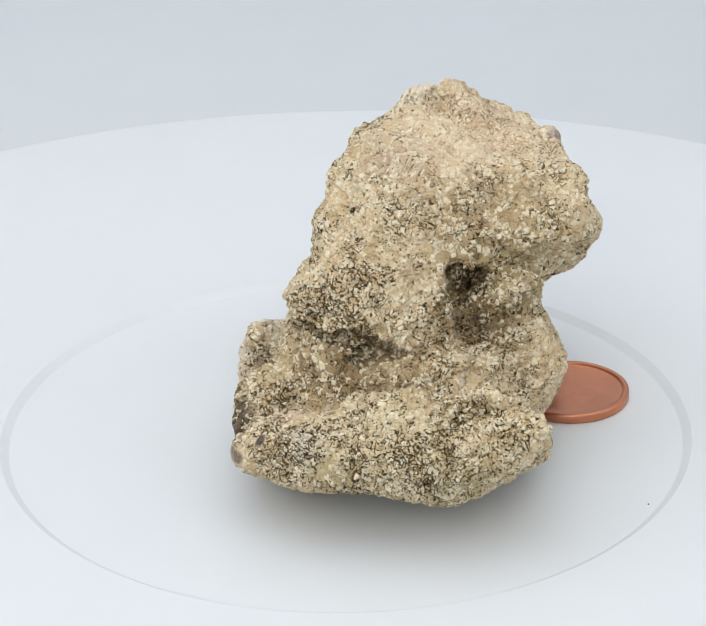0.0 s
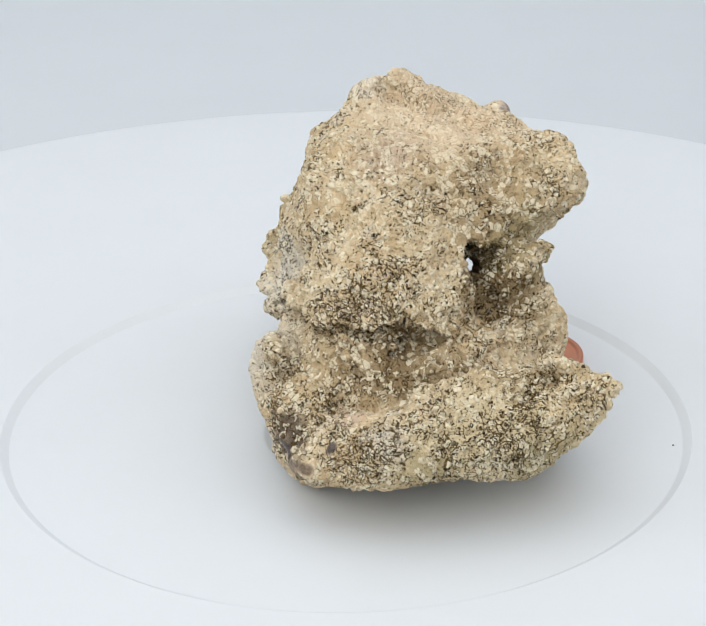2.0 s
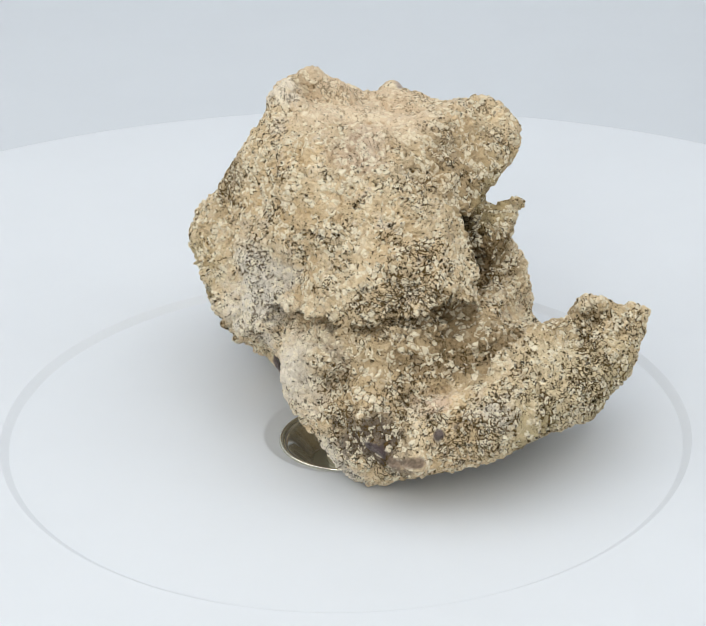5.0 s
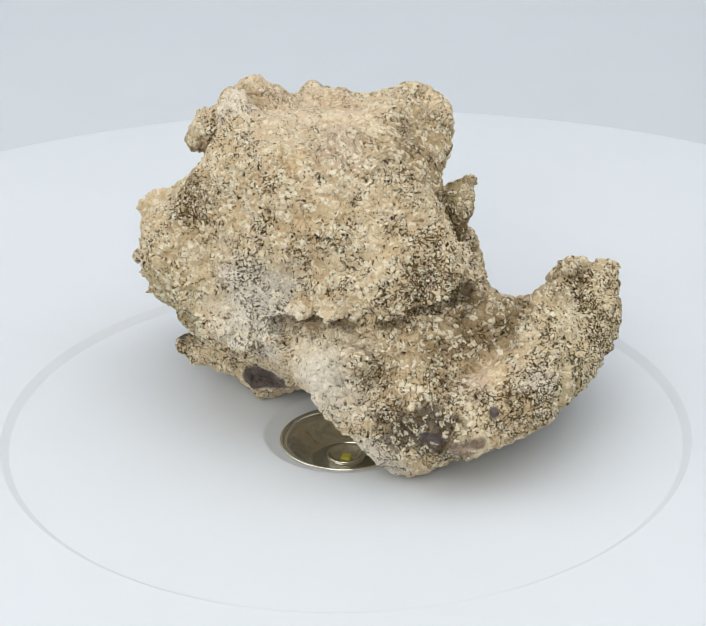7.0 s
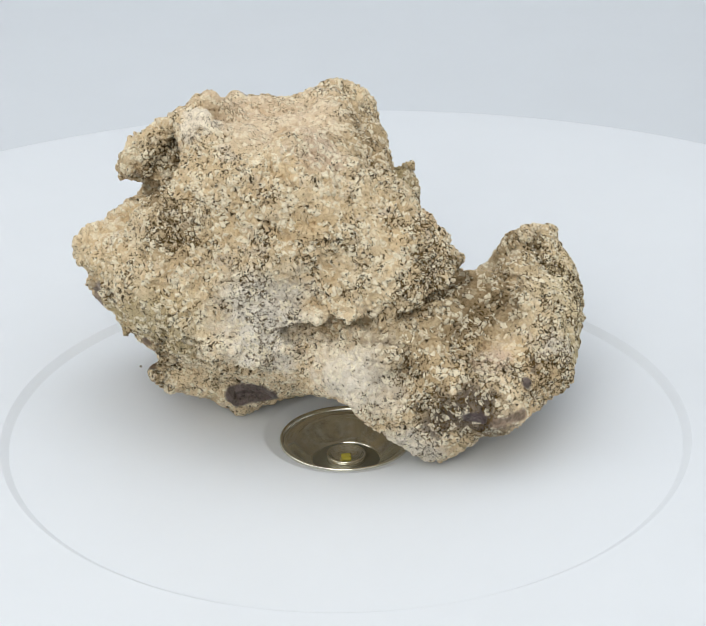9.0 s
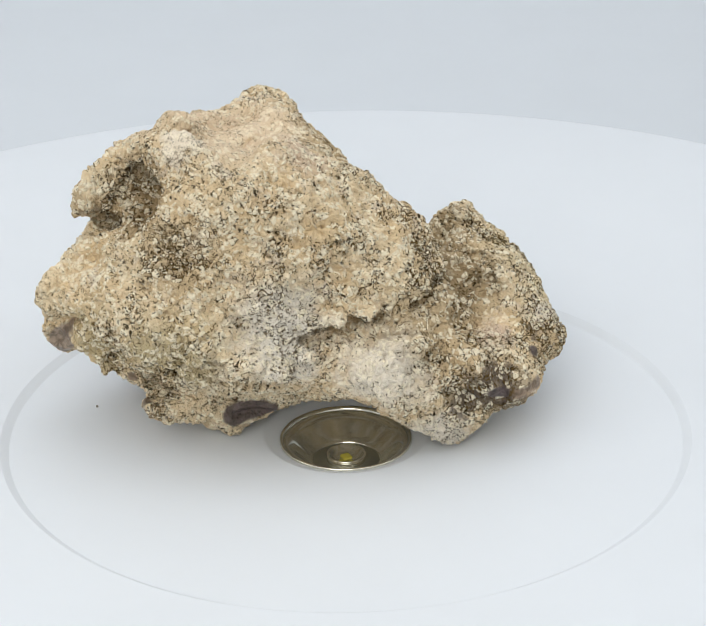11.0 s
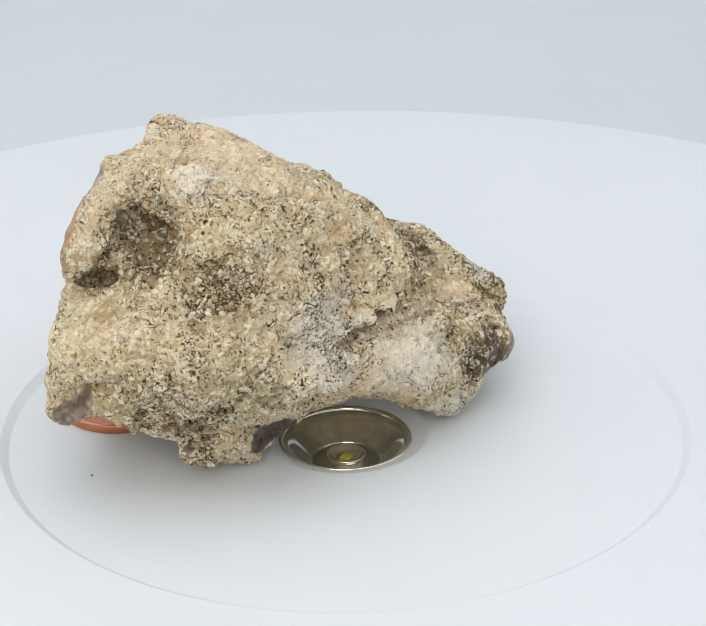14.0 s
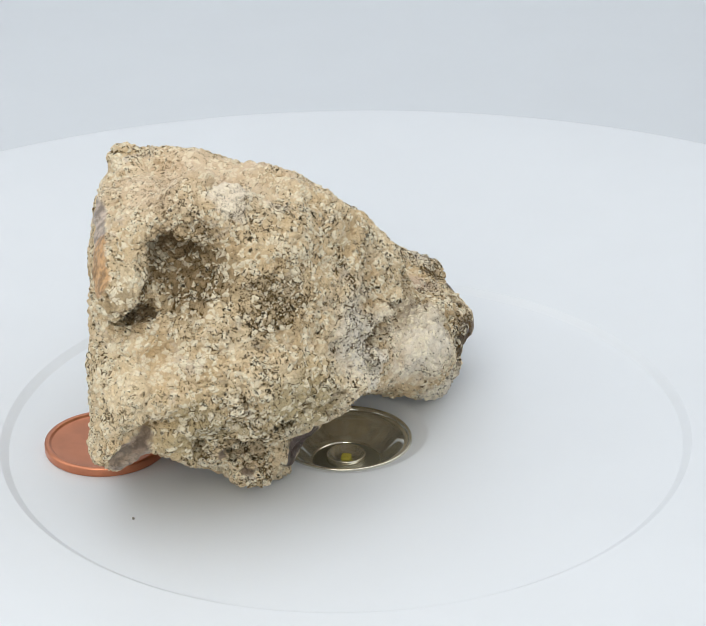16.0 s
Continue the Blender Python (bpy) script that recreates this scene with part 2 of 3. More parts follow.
# ---- the place ----
def build_backdrop():
    """A sheet of white paper that lies on the table and sweeps up behind."""
    prof = [(-0.75, -0.045), (0.35, -0.045)]
    prof += [(0.35 + 0.25 * math.sin(a), -0.045 + 0.25 * (1 - math.cos(a))) for a in np.linspace(0.1, math.pi / 2, 14)]
    prof += [(0.60, 0.75)]
    verts = [(x, y, z) for y, z in prof for x in (-0.65, 0.65)]
    faces = [(2 * i, 2 * i + 1, 2 * i + 3, 2 * i + 2) for i in range(len(prof) - 1)]
    ob = mesh_object("backdrop", verts, faces, PAPER)
    s = ob.modifiers.new("thickness", "SOLIDIFY")
    s.thickness, s.offset = 0.001, -1
    tagged(ob, "seamless white paper backdrop sweeping up behind turntable", "backdrop", kind="structure")


def slab(name, lo, hi, mat, category):
    bm = bmesh.new()
    bmesh.ops.create_cube(bm, size=1)
    bmesh.ops.scale(bm, vec=[b - a for a, b in zip(lo, hi)], verts=bm.verts)
    bmesh.ops.translate(bm, vec=[(a + b) / 2 for a, b in zip(lo, hi)], verts=bm.verts)
    me = bpy.data.meshes.new(name)
    bm.to_mesh(me)
    me.materials.append(mat)
    return tagged(new(name, me), "plain white fabric side of photo tent", category, kind="structure")


def build_tent():
    slab("wall_left", (-0.68, -0.76, -0.06), (-0.66, 0.64, 0.76), FABRIC, "wall")
    slab("wall_right", (0.66, -0.76, -0.06), (0.68, 0.64, 0.76), FABRIC, "wall")
    slab("wall_back", (-0.66, 0.62, -0.06), (0.66, 0.64, 0.76), FABRIC, "wall")
    slab("wall_front", (-0.66, -0.78, -0.06), (0.66, -0.76, 0.76), FABRIC, "wall")
    slab("ceiling", (-0.68, -0.78, 0.762), (0.68, 0.64, 0.78), FABRIC, "ceiling")
    slab("table", (-0.68, -0.78, -0.09), (0.68, 0.64, -0.062), FABRIC, "table")


def build_turntable():
    table = tagged(new("turntable"), "round white plastic display turntable with central spotlight", "turntable")
    top = [(10.4, -5.4), (10.4, -0.85), (10.5, -0.75), (11.0, -0.66), (12.5, 0.14), (12.85, 0.27), (13.2, 0.30), (16, 0.30), (19.8, 0.33), (20.6, 0.40)]
    top += [(30, 0.40), (45, 0.40), (52.2, 0.40), (52.40, 0.40), (52.46, 0.42), (53.70, 1.28), (53.76, 1.30), (53.95, 1.30), (54.3, 1.30), (70, 1.30), (100, 1.30), (130.0, 1.30)]
    top += [(131.2, 1.1), (132.0, 0.6), (132.3, -0.2), (132.3, -8.0), (131, -9.5), (120, -9.5)]
    mesh_object("plate", *lathe(top, 240), PLASTIC, table)
    mesh_object("base", *lathe([(119, -9.0), (119, -40), (117, -44.4), (0, -44.4)], 96), PLASTIC, table)
    rim = [(10.38, -1.4), (10.35, -0.62), (10.25, -0.5), (10.1, -0.48), (9.9, -0.58), (9.75, -0.8), (9.65, -1.4)]
    mesh_object("lens_rim", *lathe(rim, 120), CHROME, table, "thin smoked rim")
    cone = [(9.75, -1.0), (9.3, -0.95), (9.1, -1.05), (8.2, -1.85), (7.2, -2.85), (6.2, -3.65), (5.5, -4.1), (5.2, -4.25), (5.1, -4.6)]
    mesh_object("reflector", *lathe(cone, 120), CHROME, table, "smoked shiny reflector bowl")
    mesh_object("reflector_floor", *lathe([(5.15, -4.5), (4.9, -4.42), (3.4, -4.42), (0, -4.46)], 60), BRASS, table, "dark floor round the LED")
    ring = [(3.1, -4.42), (3.1, -3.45), (3.02, -3.34), (2.86, -3.34), (2.7, -3.46), (2.3, -3.95), (1.7, -4.25), (0, -4.30)]
    mesh_object("led_housing", *lathe(ring, 60), CHROME, table)
    bm = bmesh.new()
    bmesh.ops.create_cube(bm, size=1)
    bmesh.ops.scale(bm, vec=(1.5 * MM, 1.5 * MM, 0.5 * MM), verts=bm.verts)
    bmesh.ops.bevel(bm, geom=bm.edges[:], offset=0.12 * MM, segments=2, affect="EDGES")
    bmesh.ops.translate(bm, vec=(0, 0, -4.05 * MM), verts=bm.verts)
    me = bpy.data.meshes.new("led_chip")
    bm.to_mesh(me)
    me.materials.append(PHOSPHOR)
    chip = new("led_chip", me)
    chip.parent = table
    tagged(chip, "small square yellow LED chip")
    return table


def build_penny():
    prof = [(0, 1.15), (6, 1.15), (8.35, 1.15), (8.55, 1.22), (8.7, 1.45), (8.85, 1.52), (9.3, 1.52), (9.48, 1.42), (9.525, 1.25)]
    prof += [(9.525, 0.25), (9.45, 0.1), (9.3, 0.02), (8.8, 0.0), (0, 0.05)]
    v, f = lathe(prof, 120)
    v = [(x + 35.79 * MM, y + 10.56 * MM, z + 0.4 * MM) for x, y, z in v]
    return tagged(mesh_object("penny", v, f, COPPER), "bright copper penny with raised rim lying on turntable", "coin")


# ---- the stone: lumps melted together, then roughened ----
LUMPS = []


def lump(x, y, z, a, b, c, rx, ry, rz):
    """A rounded mass at a place, with three half-widths and a turn; millimetres and degrees."""
    turn = np.array(Euler((radians(rx), radians(ry), radians(rz))).to_matrix())
    LUMPS.append((np.array((x, y, z)), (turn / np.array((a, b, c))).T))


# crown, arm and horn
lump(19.3, 18.9, 46.2, 3.0, 4.0, 5.8, -113, 43, -171)
lump(11.7, 19.1, 44.8, 3.1, 4.0, 6.2, -127, -9, 147)
lump(23.7, -1.5, 43.0, 2.7, 4.2, 10.6, 99, -54, -107)
lump(12.2, 4.8, 42.9, 3.3, 3.6, 7.9, 63, -31, -101)
lump(27.1, 19.8, 42.4, 2.3, 5.3, 6.2, -173, 58, 179)
lump(12.6, 13.8, 42.0, 4.2, 7.0, 11.6, 123, -75, -83)
lump(26.9, 11.6, 41.8, 3.5, 4.5, 5.6, -91, 8, -162)
lump(5.7, 14.3, 41.5, 3.3, 4.4, 7.5, -68, 37, -156)
lump(32.8, -2.5, 41.0, 2.9, 5.0, 6.0, 86, -20, -163)
lump(4.0, 6.4, 40.6, 3.4, 5.1, 7.1, 93, -58, -165)
# upper body
lump(24.2, 7.6, 39.7, 3.3, 7.8, 13.6, -98, 48, -170)
lump(29.9, 6.7, 39.6, 4.5, 5.1, 12.2, -93, 60, -170)
lump(16.8, -2.3, 39.4, 3.7, 4.6, 9.0, 55, -41, -119)
lump(7.9, -1.7, 39.3, 3.1, 4.2, 10.1, 30, -47, -147)
lump(27.3, 25.5, 38.6, 2.7, 4.4, 8.4, -55, 38, -149)
lump(8.1, 21.7, 37.8, 3.5, 5.1, 10.0, -4, -29, 124)
lump(22.0, -6.0, 37.5, 3.3, 3.7, 13.5, -95, -11, 89)
lump(32.5, 14.3, 37.4, 2.2, 6.3, 13.4, -85, 9, -167)
lump(10.3, -7.6, 35.8, 3.5, 4.2, 5.8, -179, -61, -53)
lump(1.7, 0.6, 35.7, 3.5, 5.0, 11.0, -11, -43, -108)
lump(2.7, 13.5, 35.6, 3.5, 8.0, 10.7, 77, -17, 158)
lump(14.6, 7.5, 35.4, 7.0, 12.8, 14.7, 6, -79, -139)
lump(21.4, 21.8, 35.0, 2.8, 8.2, 12.5, -24, -30, 113)
lump(32.1, 10.9, 34.0, 3.3, 6.9, 14.8, -68, 16, -161)
lump(28.7, 22.3, 33.9, 3.4, 6.4, 10.8, 34, 11, -167)
lump(3.0, -7.0, 33.0, 3.2, 5.3, 11.9, 27, -54, -131)
lump(30.1, -1.1, 32.2, 3.1, 6.9, 10.0, -4, -42, 117)
lump(35.0, 2.9, 32.0, 2.8, 3.4, 12.9, -49, -6, -179)
lump(5.6, 21.9, 31.5, 3.5, 5.1, 12.5, -10, -47, 103)
lump(12.8, 27.5, 31.1, 3.8, 5.3, 7.5, -76, -40, 92)
lump(18.0, 16.4, 30.1, 8.4, 12.3, 15.3, -33, 49, -117)
lump(15.1, -8.2, 29.0, 4.4, 5.6, 21.4, 126, 22, -45)
lump(0.2, 11.9, 28.6, 3.5, 4.8, 14.0, -55, 29, -170)
# middle body and fin
lump(7.7, -14.3, 27.7, 2.9, 5.2, 8.7, 16, 26, 128)
lump(25.0, 27.4, 27.5, 3.0, 6.2, 8.0, 107, 53, 179)
lump(-3.6, -2.0, 27.5, 3.4, 4.6, 8.0, -87, -43, 164)
lump(5.8, 8.1, 27.3, 6.5, 12.7, 18.7, 65, -28, 165)
lump(31.2, 8.3, 26.4, 2.8, 4.8, 16.4, -20, -52, 124)
lump(22.8, -10.1, 26.4, 2.8, 4.8, 8.7, 24, -37, 119)
lump(1.0, 16.4, 26.3, 3.5, 5.5, 7.2, 33, 7, 123)
lump(14.8, 7.1, 25.4, 11.6, 13.5, 16.5, 58, -34, 169)
lump(10.8, -3.8, 25.4, 8.2, 10.4, 20.0, 131, -26, -77)
lump(24.1, -5.1, 25.1, 5.1, 6.7, 16.0, 21, 10, 165)
lump(18.9, 32.4, 24.9, 3.2, 6.2, 9.5, 30, 71, -133)
lump(31.4, 18.8, 24.3, 2.8, 5.5, 18.0, -54, 19, -155)
lump(-0.7, -12.4, 24.1, 3.4, 8.1, 10.1, 12, -26, -123)
lump(9.1, 31.8, 24.1, 3.8, 4.5, 7.2, 95, -2, -68)
lump(29.4, 28.5, 23.3, 2.6, 6.3, 11.8, -46, 4, -162)
lump(25.4, 3.0, 22.8, 4.3, 12.1, 18.3, -140, -10, 169)
lump(5.6, 28.2, 22.8, 3.3, 4.3, 7.3, -19, 29, -158)
lump(25.5, 34.8, 21.9, 2.6, 4.7, 7.3, -135, 24, -162)
lump(1.4, 24.2, 21.4, 3.7, 4.6, 8.9, -130, 0, 145)
lump(23.5, 12.0, 21.0, 5.9, 7.5, 20.7, 38, 8, 167)
lump(-2.1, 3.9, 20.3, 3.2, 5.8, 20.0, -4, -55, -117)
lump(-4.3, -6.9, 19.8, 4.4, 7.0, 15.8, 19, -28, -176)
lump(27.8, -11.3, 19.7, 2.9, 4.4, 8.2, -2, 17, 137)
lump(18.9, 31.0, 19.4, 3.1, 5.7, 10.6, 46, 52, -132)
lump(12.9, -13.0, 19.0, 3.8, 8.5, 17.1, -5, 55, 135)
lump(8.7, -19.9, 19.0, 3.1, 6.4, 8.3, -157, 62, -160)
lump(13.7, 19.3, 18.8, 8.0, 11.8, 14.6, -107, 45, 123)
lump(13.6, -29.7, 18.4, 3.4, 3.6, 13.8, 81, -22, -95)
lump(28.8, 20.0, 18.4, 3.1, 8.9, 9.9, -27, -4, 173)
lump(23.9, -30.2, 18.3, 2.6, 4.0, 7.5, 11, 36, -137)
lump(10.8, 26.6, 17.8, 4.2, 9.3, 10.4, 125, 28, 112)
lump(-1.0, 13.0, 17.2, 4.0, 5.2, 11.5, 88, 20, 172)
lump(11.9, 4.1, 16.9, 8.3, 13.1, 22.1, 74, 67, 152)
lump(4.6, -31.2, 16.8, 3.9, 4.5, 7.0, -108, 2, 80)
lump(20.9, -13.3, 16.7, 3.3, 5.9, 11.1, 96, -16, 115)
lump(25.1, 17.5, 16.3, 4.6, 7.3, 18.8, 67, 22, 176)
lump(-9.6, -0.6, 16.1, 3.1, 3.8, 8.7, -54, 37, 171)
lump(29.6, 3.6, 16.1, 2.3, 7.1, 16.0, -65, 27, -170)
# ledge and lower body
lump(18.6, -35.6, 15.8, 2.9, 4.5, 10.8, 64, 6, 89)
lump(15.8, -23.0, 15.5, 2.9, 10.4, 12.9, -53, 69, -172)
lump(5.7, -34.8, 14.8, 2.8, 4.2, 13.7, 83, 18, 74)
lump(0.7, -18.8, 14.6, 4.0, 5.9, 16.7, 163, -76, 150)
lump(27.9, 32.0, 14.1, 3.1, 3.8, 7.3, -111, 48, -174)
lump(-3.6, -29.6, 13.7, 4.0, 5.4, 7.3, 145, -79, -129)
lump(2.2, -0.1, 13.6, 5.0, 6.8, 24.5, 86, 51, 156)
lump(-8.7, -14.8, 13.4, 3.8, 6.4, 7.3, -64, 52, 96)
lump(7.2, 19.9, 12.7, 3.0, 9.6, 12.3, -63, 55, 134)
lump(20.2, -4.3, 12.6, 8.0, 8.6, 13.8, -93, 67, 161)
lump(29.3, -5.3, 12.2, 3.4, 5.8, 9.8, -60, -20, 169)
lump(-2.4, 4.2, 12.1, 2.5, 7.7, 24.4, 86, 47, 146)
lump(25.0, -13.1, 11.9, 3.7, 5.4, 8.0, 70, 26, 173)
lump(22.7, -29.9, 11.7, 2.7, 6.2, 9.2, -49, -47, 131)
lump(6.2, -23.0, 11.4, 4.6, 11.0, 16.9, -128, -79, 101)
lump(19.5, 25.0, 11.2, 2.7, 8.3, 11.6, 8, -60, -125)
lump(10.6, -10.3, 10.9, 4.5, 8.9, 15.6, 11, 55, -141)
lump(-10.0, -22.6, 10.8, 3.9, 5.9, 7.3, 171, -65, 142)
lump(-12.5, -6.1, 10.8, 3.3, 3.9, 9.4, 39, 26, 159)
lump(27.2, 23.3, 10.4, 2.2, 5.1, 11.4, 61, 56, 151)
lump(24.8, -19.9, 10.0, 2.9, 5.0, 16.2, -37, 60, -136)
lump(10.2, -4.5, 10.0, 4.1, 12.8, 23.2, 102, 85, 164)
lump(31.1, 11.6, 9.7, 2.2, 4.3, 14.3, -81, 41, -174)
lump(2.2, -29.2, 9.2, 2.6, 6.2, 15.0, -95, -69, 80)
lump(14.6, -29.0, 8.8, 2.8, 6.9, 8.3, -43, -81, 87)
lump(-6.3, -4.8, 8.6, 2.9, 5.9, 11.4, -15, -55, -95)
lump(-1.3, -9.1, 8.1, 3.5, 6.2, 12.0, 35, -73, -169)
lump(21.1, 10.6, 7.7, 3.1, 9.7, 15.5, 5, -69, -92)
lump(6.0, 9.3, 7.7, 3.6, 4.3, 10.6, -43, 52, -173)
lump(17.6, -17.4, 7.6, 2.6, 9.4, 17.7, 1, 69, -103)
lump(-5.1, -21.0, 7.3, 2.7, 6.5, 11.6, -21, -69, 125)
lump(18.8, 17.9, 7.2, 3.3, 5.7, 11.1, -22, -69, -135)
lump(29.7, 1.1, 7.2, 2.9, 4.5, 8.7, -96, -32, 162)
# feet
lump(-11.8, -16.4, 6.9, 3.0, 5.3, 8.0, -58, 33, -152)
lump(22.2, 0.7, 6.9, 4.8, 5.2, 32.7, 8, -30, -124)
lump(9.5, 20.5, 6.3, 2.9, 4.3, 10.1, 52, 67, 151)
lump(10.7, 1.3, 6.2, 2.5, 10.5, 12.3, -152, 69, 163)
lump(25.6, -6.9, 5.8, 3.7, 4.2, 9.4, -68, 52, -165)
lump(11.1, 17.7, 5.0, 3.2, 4.8, 6.1, 116, -36, -84)

# teeth and nodules along the edges
for x, y, z in ((22.4, 40.2, 25.2), (24.4, 39.6, 23.4), (22.5, 39.4, 21.8), (8.8, 36.0, 22.8), (5.0, 34.2, 22.0), (5.4, 33.0, 18.6), (6.6, 28.8, 8.6), (-3.0, 24.8, 22.2),
                (-2.0, 26.0, 23.4), (-4.8, 21.0, 18.8), (1.5, 29.0, 28.2), (16.2, 33.0, 12.0), (7.0, 26.8, 6.2), (28.0, -13.6, 32.4), (27.0, -13.4, 33.4), (27.6, -36.8, 20.0)):
    lump(x, y, z, 0.9, 0.8, 0.7, 0, 0, 0)

# peak, chip and disc on the crown
lump(17.7, 19.3, 49.6, 2.6, 1.8, 1.5, 0, 18, 20)
lump(31.4, 14.0, 43.6, 1.7, 1.5, 1.7, 0, 0, 0)
lump(12.3, 21.0, 48.3, 2.9, 2.5, 0.9, -42, 0, 40)
# lobe beside the pocket
lump(25.8, 30.2, 37.0, 2.0, 1.7, 4.6, 0, 0, 0)
# lips of the apron and of the pale scale
for x, y, z in ((-1.0, -14.8, 26.6), (2.4, -16.9, 25.9), (6.4, -17.2, 25.8), (10.2, -15.6, 28.0), (-4.8, 18.6, 18.6), (-5.6, 14.0, 17.2), (-6.4, 9.6, 19.4), (-5.8, 5.0, 24.0), (-6.4, 0.0, 24.6)):
    lump(x, y, z, 2.2, 2.2, 1.3, 0, 0, 0)

HOLLOWS = []


def hollow(x, y, z, a, b, c, rx=0, ry=0, rz=0):
    """A rounded hole, given like a lump."""
    turn = np.array(Euler((radians(rx), radians(ry), radians(rz))).to_matrix())
    HOLLOWS.append((np.array((x, y, z)), (turn / np.array((a, b, c))).T))


# holes under the arm, the crack under the apron, pockets under the horn, mouths along the lower edge
hollow(17.2, -10.5, 31.0, 2.4, 4.5, 2.2, 20, 0, 10)
for k in np.linspace(0, 1, 24):
    hollow(17.7 + 13.8 * k, -9.0 + 37.0 * k, 29.9 - 19.0 * k, 1.3 + 1.5 * k, 2.2, 1.3 + 1.5 * k)
hollow(19.4, -8.8, 32.0, 2.6, 5.0, 1.9)
hollow(20.5, -11.5, 25.0, 1.2, 2.4, 1.3)


def crack(places, wide, deep, tall):
    """A row of holes along a line of places."""
    for (x, y, z), (u, v, w) in zip(places, places[1:]):
        n = max(1, round(math.dist((x, y, z), (u, v, w)) / 1.3))
        for i in range(n):
            k = i / n
            j = 1 + 0.6 * noise.noise(Vector((x + 3.7 * i, y, z)) * 0.73)
            up = 0.8 * noise.noise(Vector((x, y + 2.9 * i, z)) * 0.61)
            hollow(x + k * (u - x), y + k * (v - y), z + k * (w - z) + up, deep * j, wide * j, tall * j, 0, 0, 20 * j)


crack([(-6.4, 8.2, 20.6), (-6.4, 6.9, 21.6), (-6.0, 2.6, 22.3), (-7.0, -0.9, 23.2), (-7.8, -4.6, 22.8)], 1.5, 3.8, 1.45)
crack([(-8.3, -8.4, 23.8), (-6.8, -12.2, 24.0)], 1.4, 3.0, 1.15)
crack([(0.1, -17.2, 25.7), (2.6, -18.3, 24.9), (4.9, -19.6, 24.5), (8.1, -19.4, 24.3)], 2.8, 1.9, 1.35)
crack([(16.7, -11.6, 34.2), (17.1, -12.3, 30.7), (17.9, -12.2, 26.3), (18.5, -12.2, 22.6)], 3.0, 1.8, 1.5)
crack([(11.0, 30.4, 14.6), (9.0, 28.2, 12.6), (6.6, 26.8, 9.8)], 2.6, 1.4, 0.75)
crack([(5.0, 28.0, 15.5), (2.6, 27.0, 16.3)], 1.6, 0.9, 0.6)
crack([(-9.0, -18.6, 15.6), (-4.0, -22.4, 16.9), (0.3, -25.2, 19.2), (3.2, -27.0, 21.8), (9.2, -26.4, 22.2)], 1.7, 1.5, 1.0)
crack([(-5.4, -12.6, 25.6), (-2.6, -14.6, 24.6), (0.1, -17.2, 24.6)], 1.8, 1.4, 0.9)
crack([(-3.2, 23.4, 17.0), (-4.6, 19.0, 15.2), (-5.0, 14.5, 13.6)], 1.6, 1.6, 0.8)
hollow(1.0, -21.6, 22.4, 6.0, 3.4, 2.2, 0, -24, 8)
hollow(18.8, 25.4, 38.4, 5.2, 4.6, 3.9, 0, 0, -20)
hollow(20.8, 20.8, 41.0, 3.8, 4.6, 2.5)
hollow(14.0, 30.4, 36.6, 6.0, 3.0, 3.2, 0, 0, -15)
hollow(22.6, 28.8, 35.0, 1.5, 3.0, 3.4)
hollow(22.4, 22.2, 40.8, 3.2, 3.2, 2.0)
hollow(18.2, 22.6, 41.0, 3.0, 2.8, 1.6)
hollow(24.4, 29.4, 33.4, 3.4, 3.4, 1.7)
hollow(21.8, 29.4, 36.0, 2.2, 3.0, 3.0)
hollow(9.8, 26.9, 11.2, 3.4, 2.6, 1.0, 0, 14, 0)
hollow(3.8, 26.9, 16.1, 1.3, 1.6, 0.9)
hollow(24.4, 38.4, 15.0, 3.2, 2.4, 1.9, 0, 35, 0)
hollow(9.8, 28.0, 11.0, 3.6, 3.6, 1.2, 0, -30, 0)
hollow(3.8, 14.0, 5.2, 1.9, 3.3, 1.4, 0, 0, -26)
hollow(15.6, 31.6, 14.4, 1.0, 2.4, 0.7, 0, 20, 0)
hollow(26.8, 27.4, 32.0, 2.4, 2.6, 0.9)
hollow(23.6, 26.0, 32.0, 2.6, 2.6, 1.0)
crack([(0.6, 27.6, 19.2), (-2.4, 24.7, 18.4), (-4.0, 21.7, 19.6)], 1.0, 1.6, 0.55)
hollow(4.6, -16.6, 23.0, 5.4, 4.2, 1.5, 0, -10, 0)
hollow(17.8, -12.4, 26.0, 1.1, 2.6, 1.6)


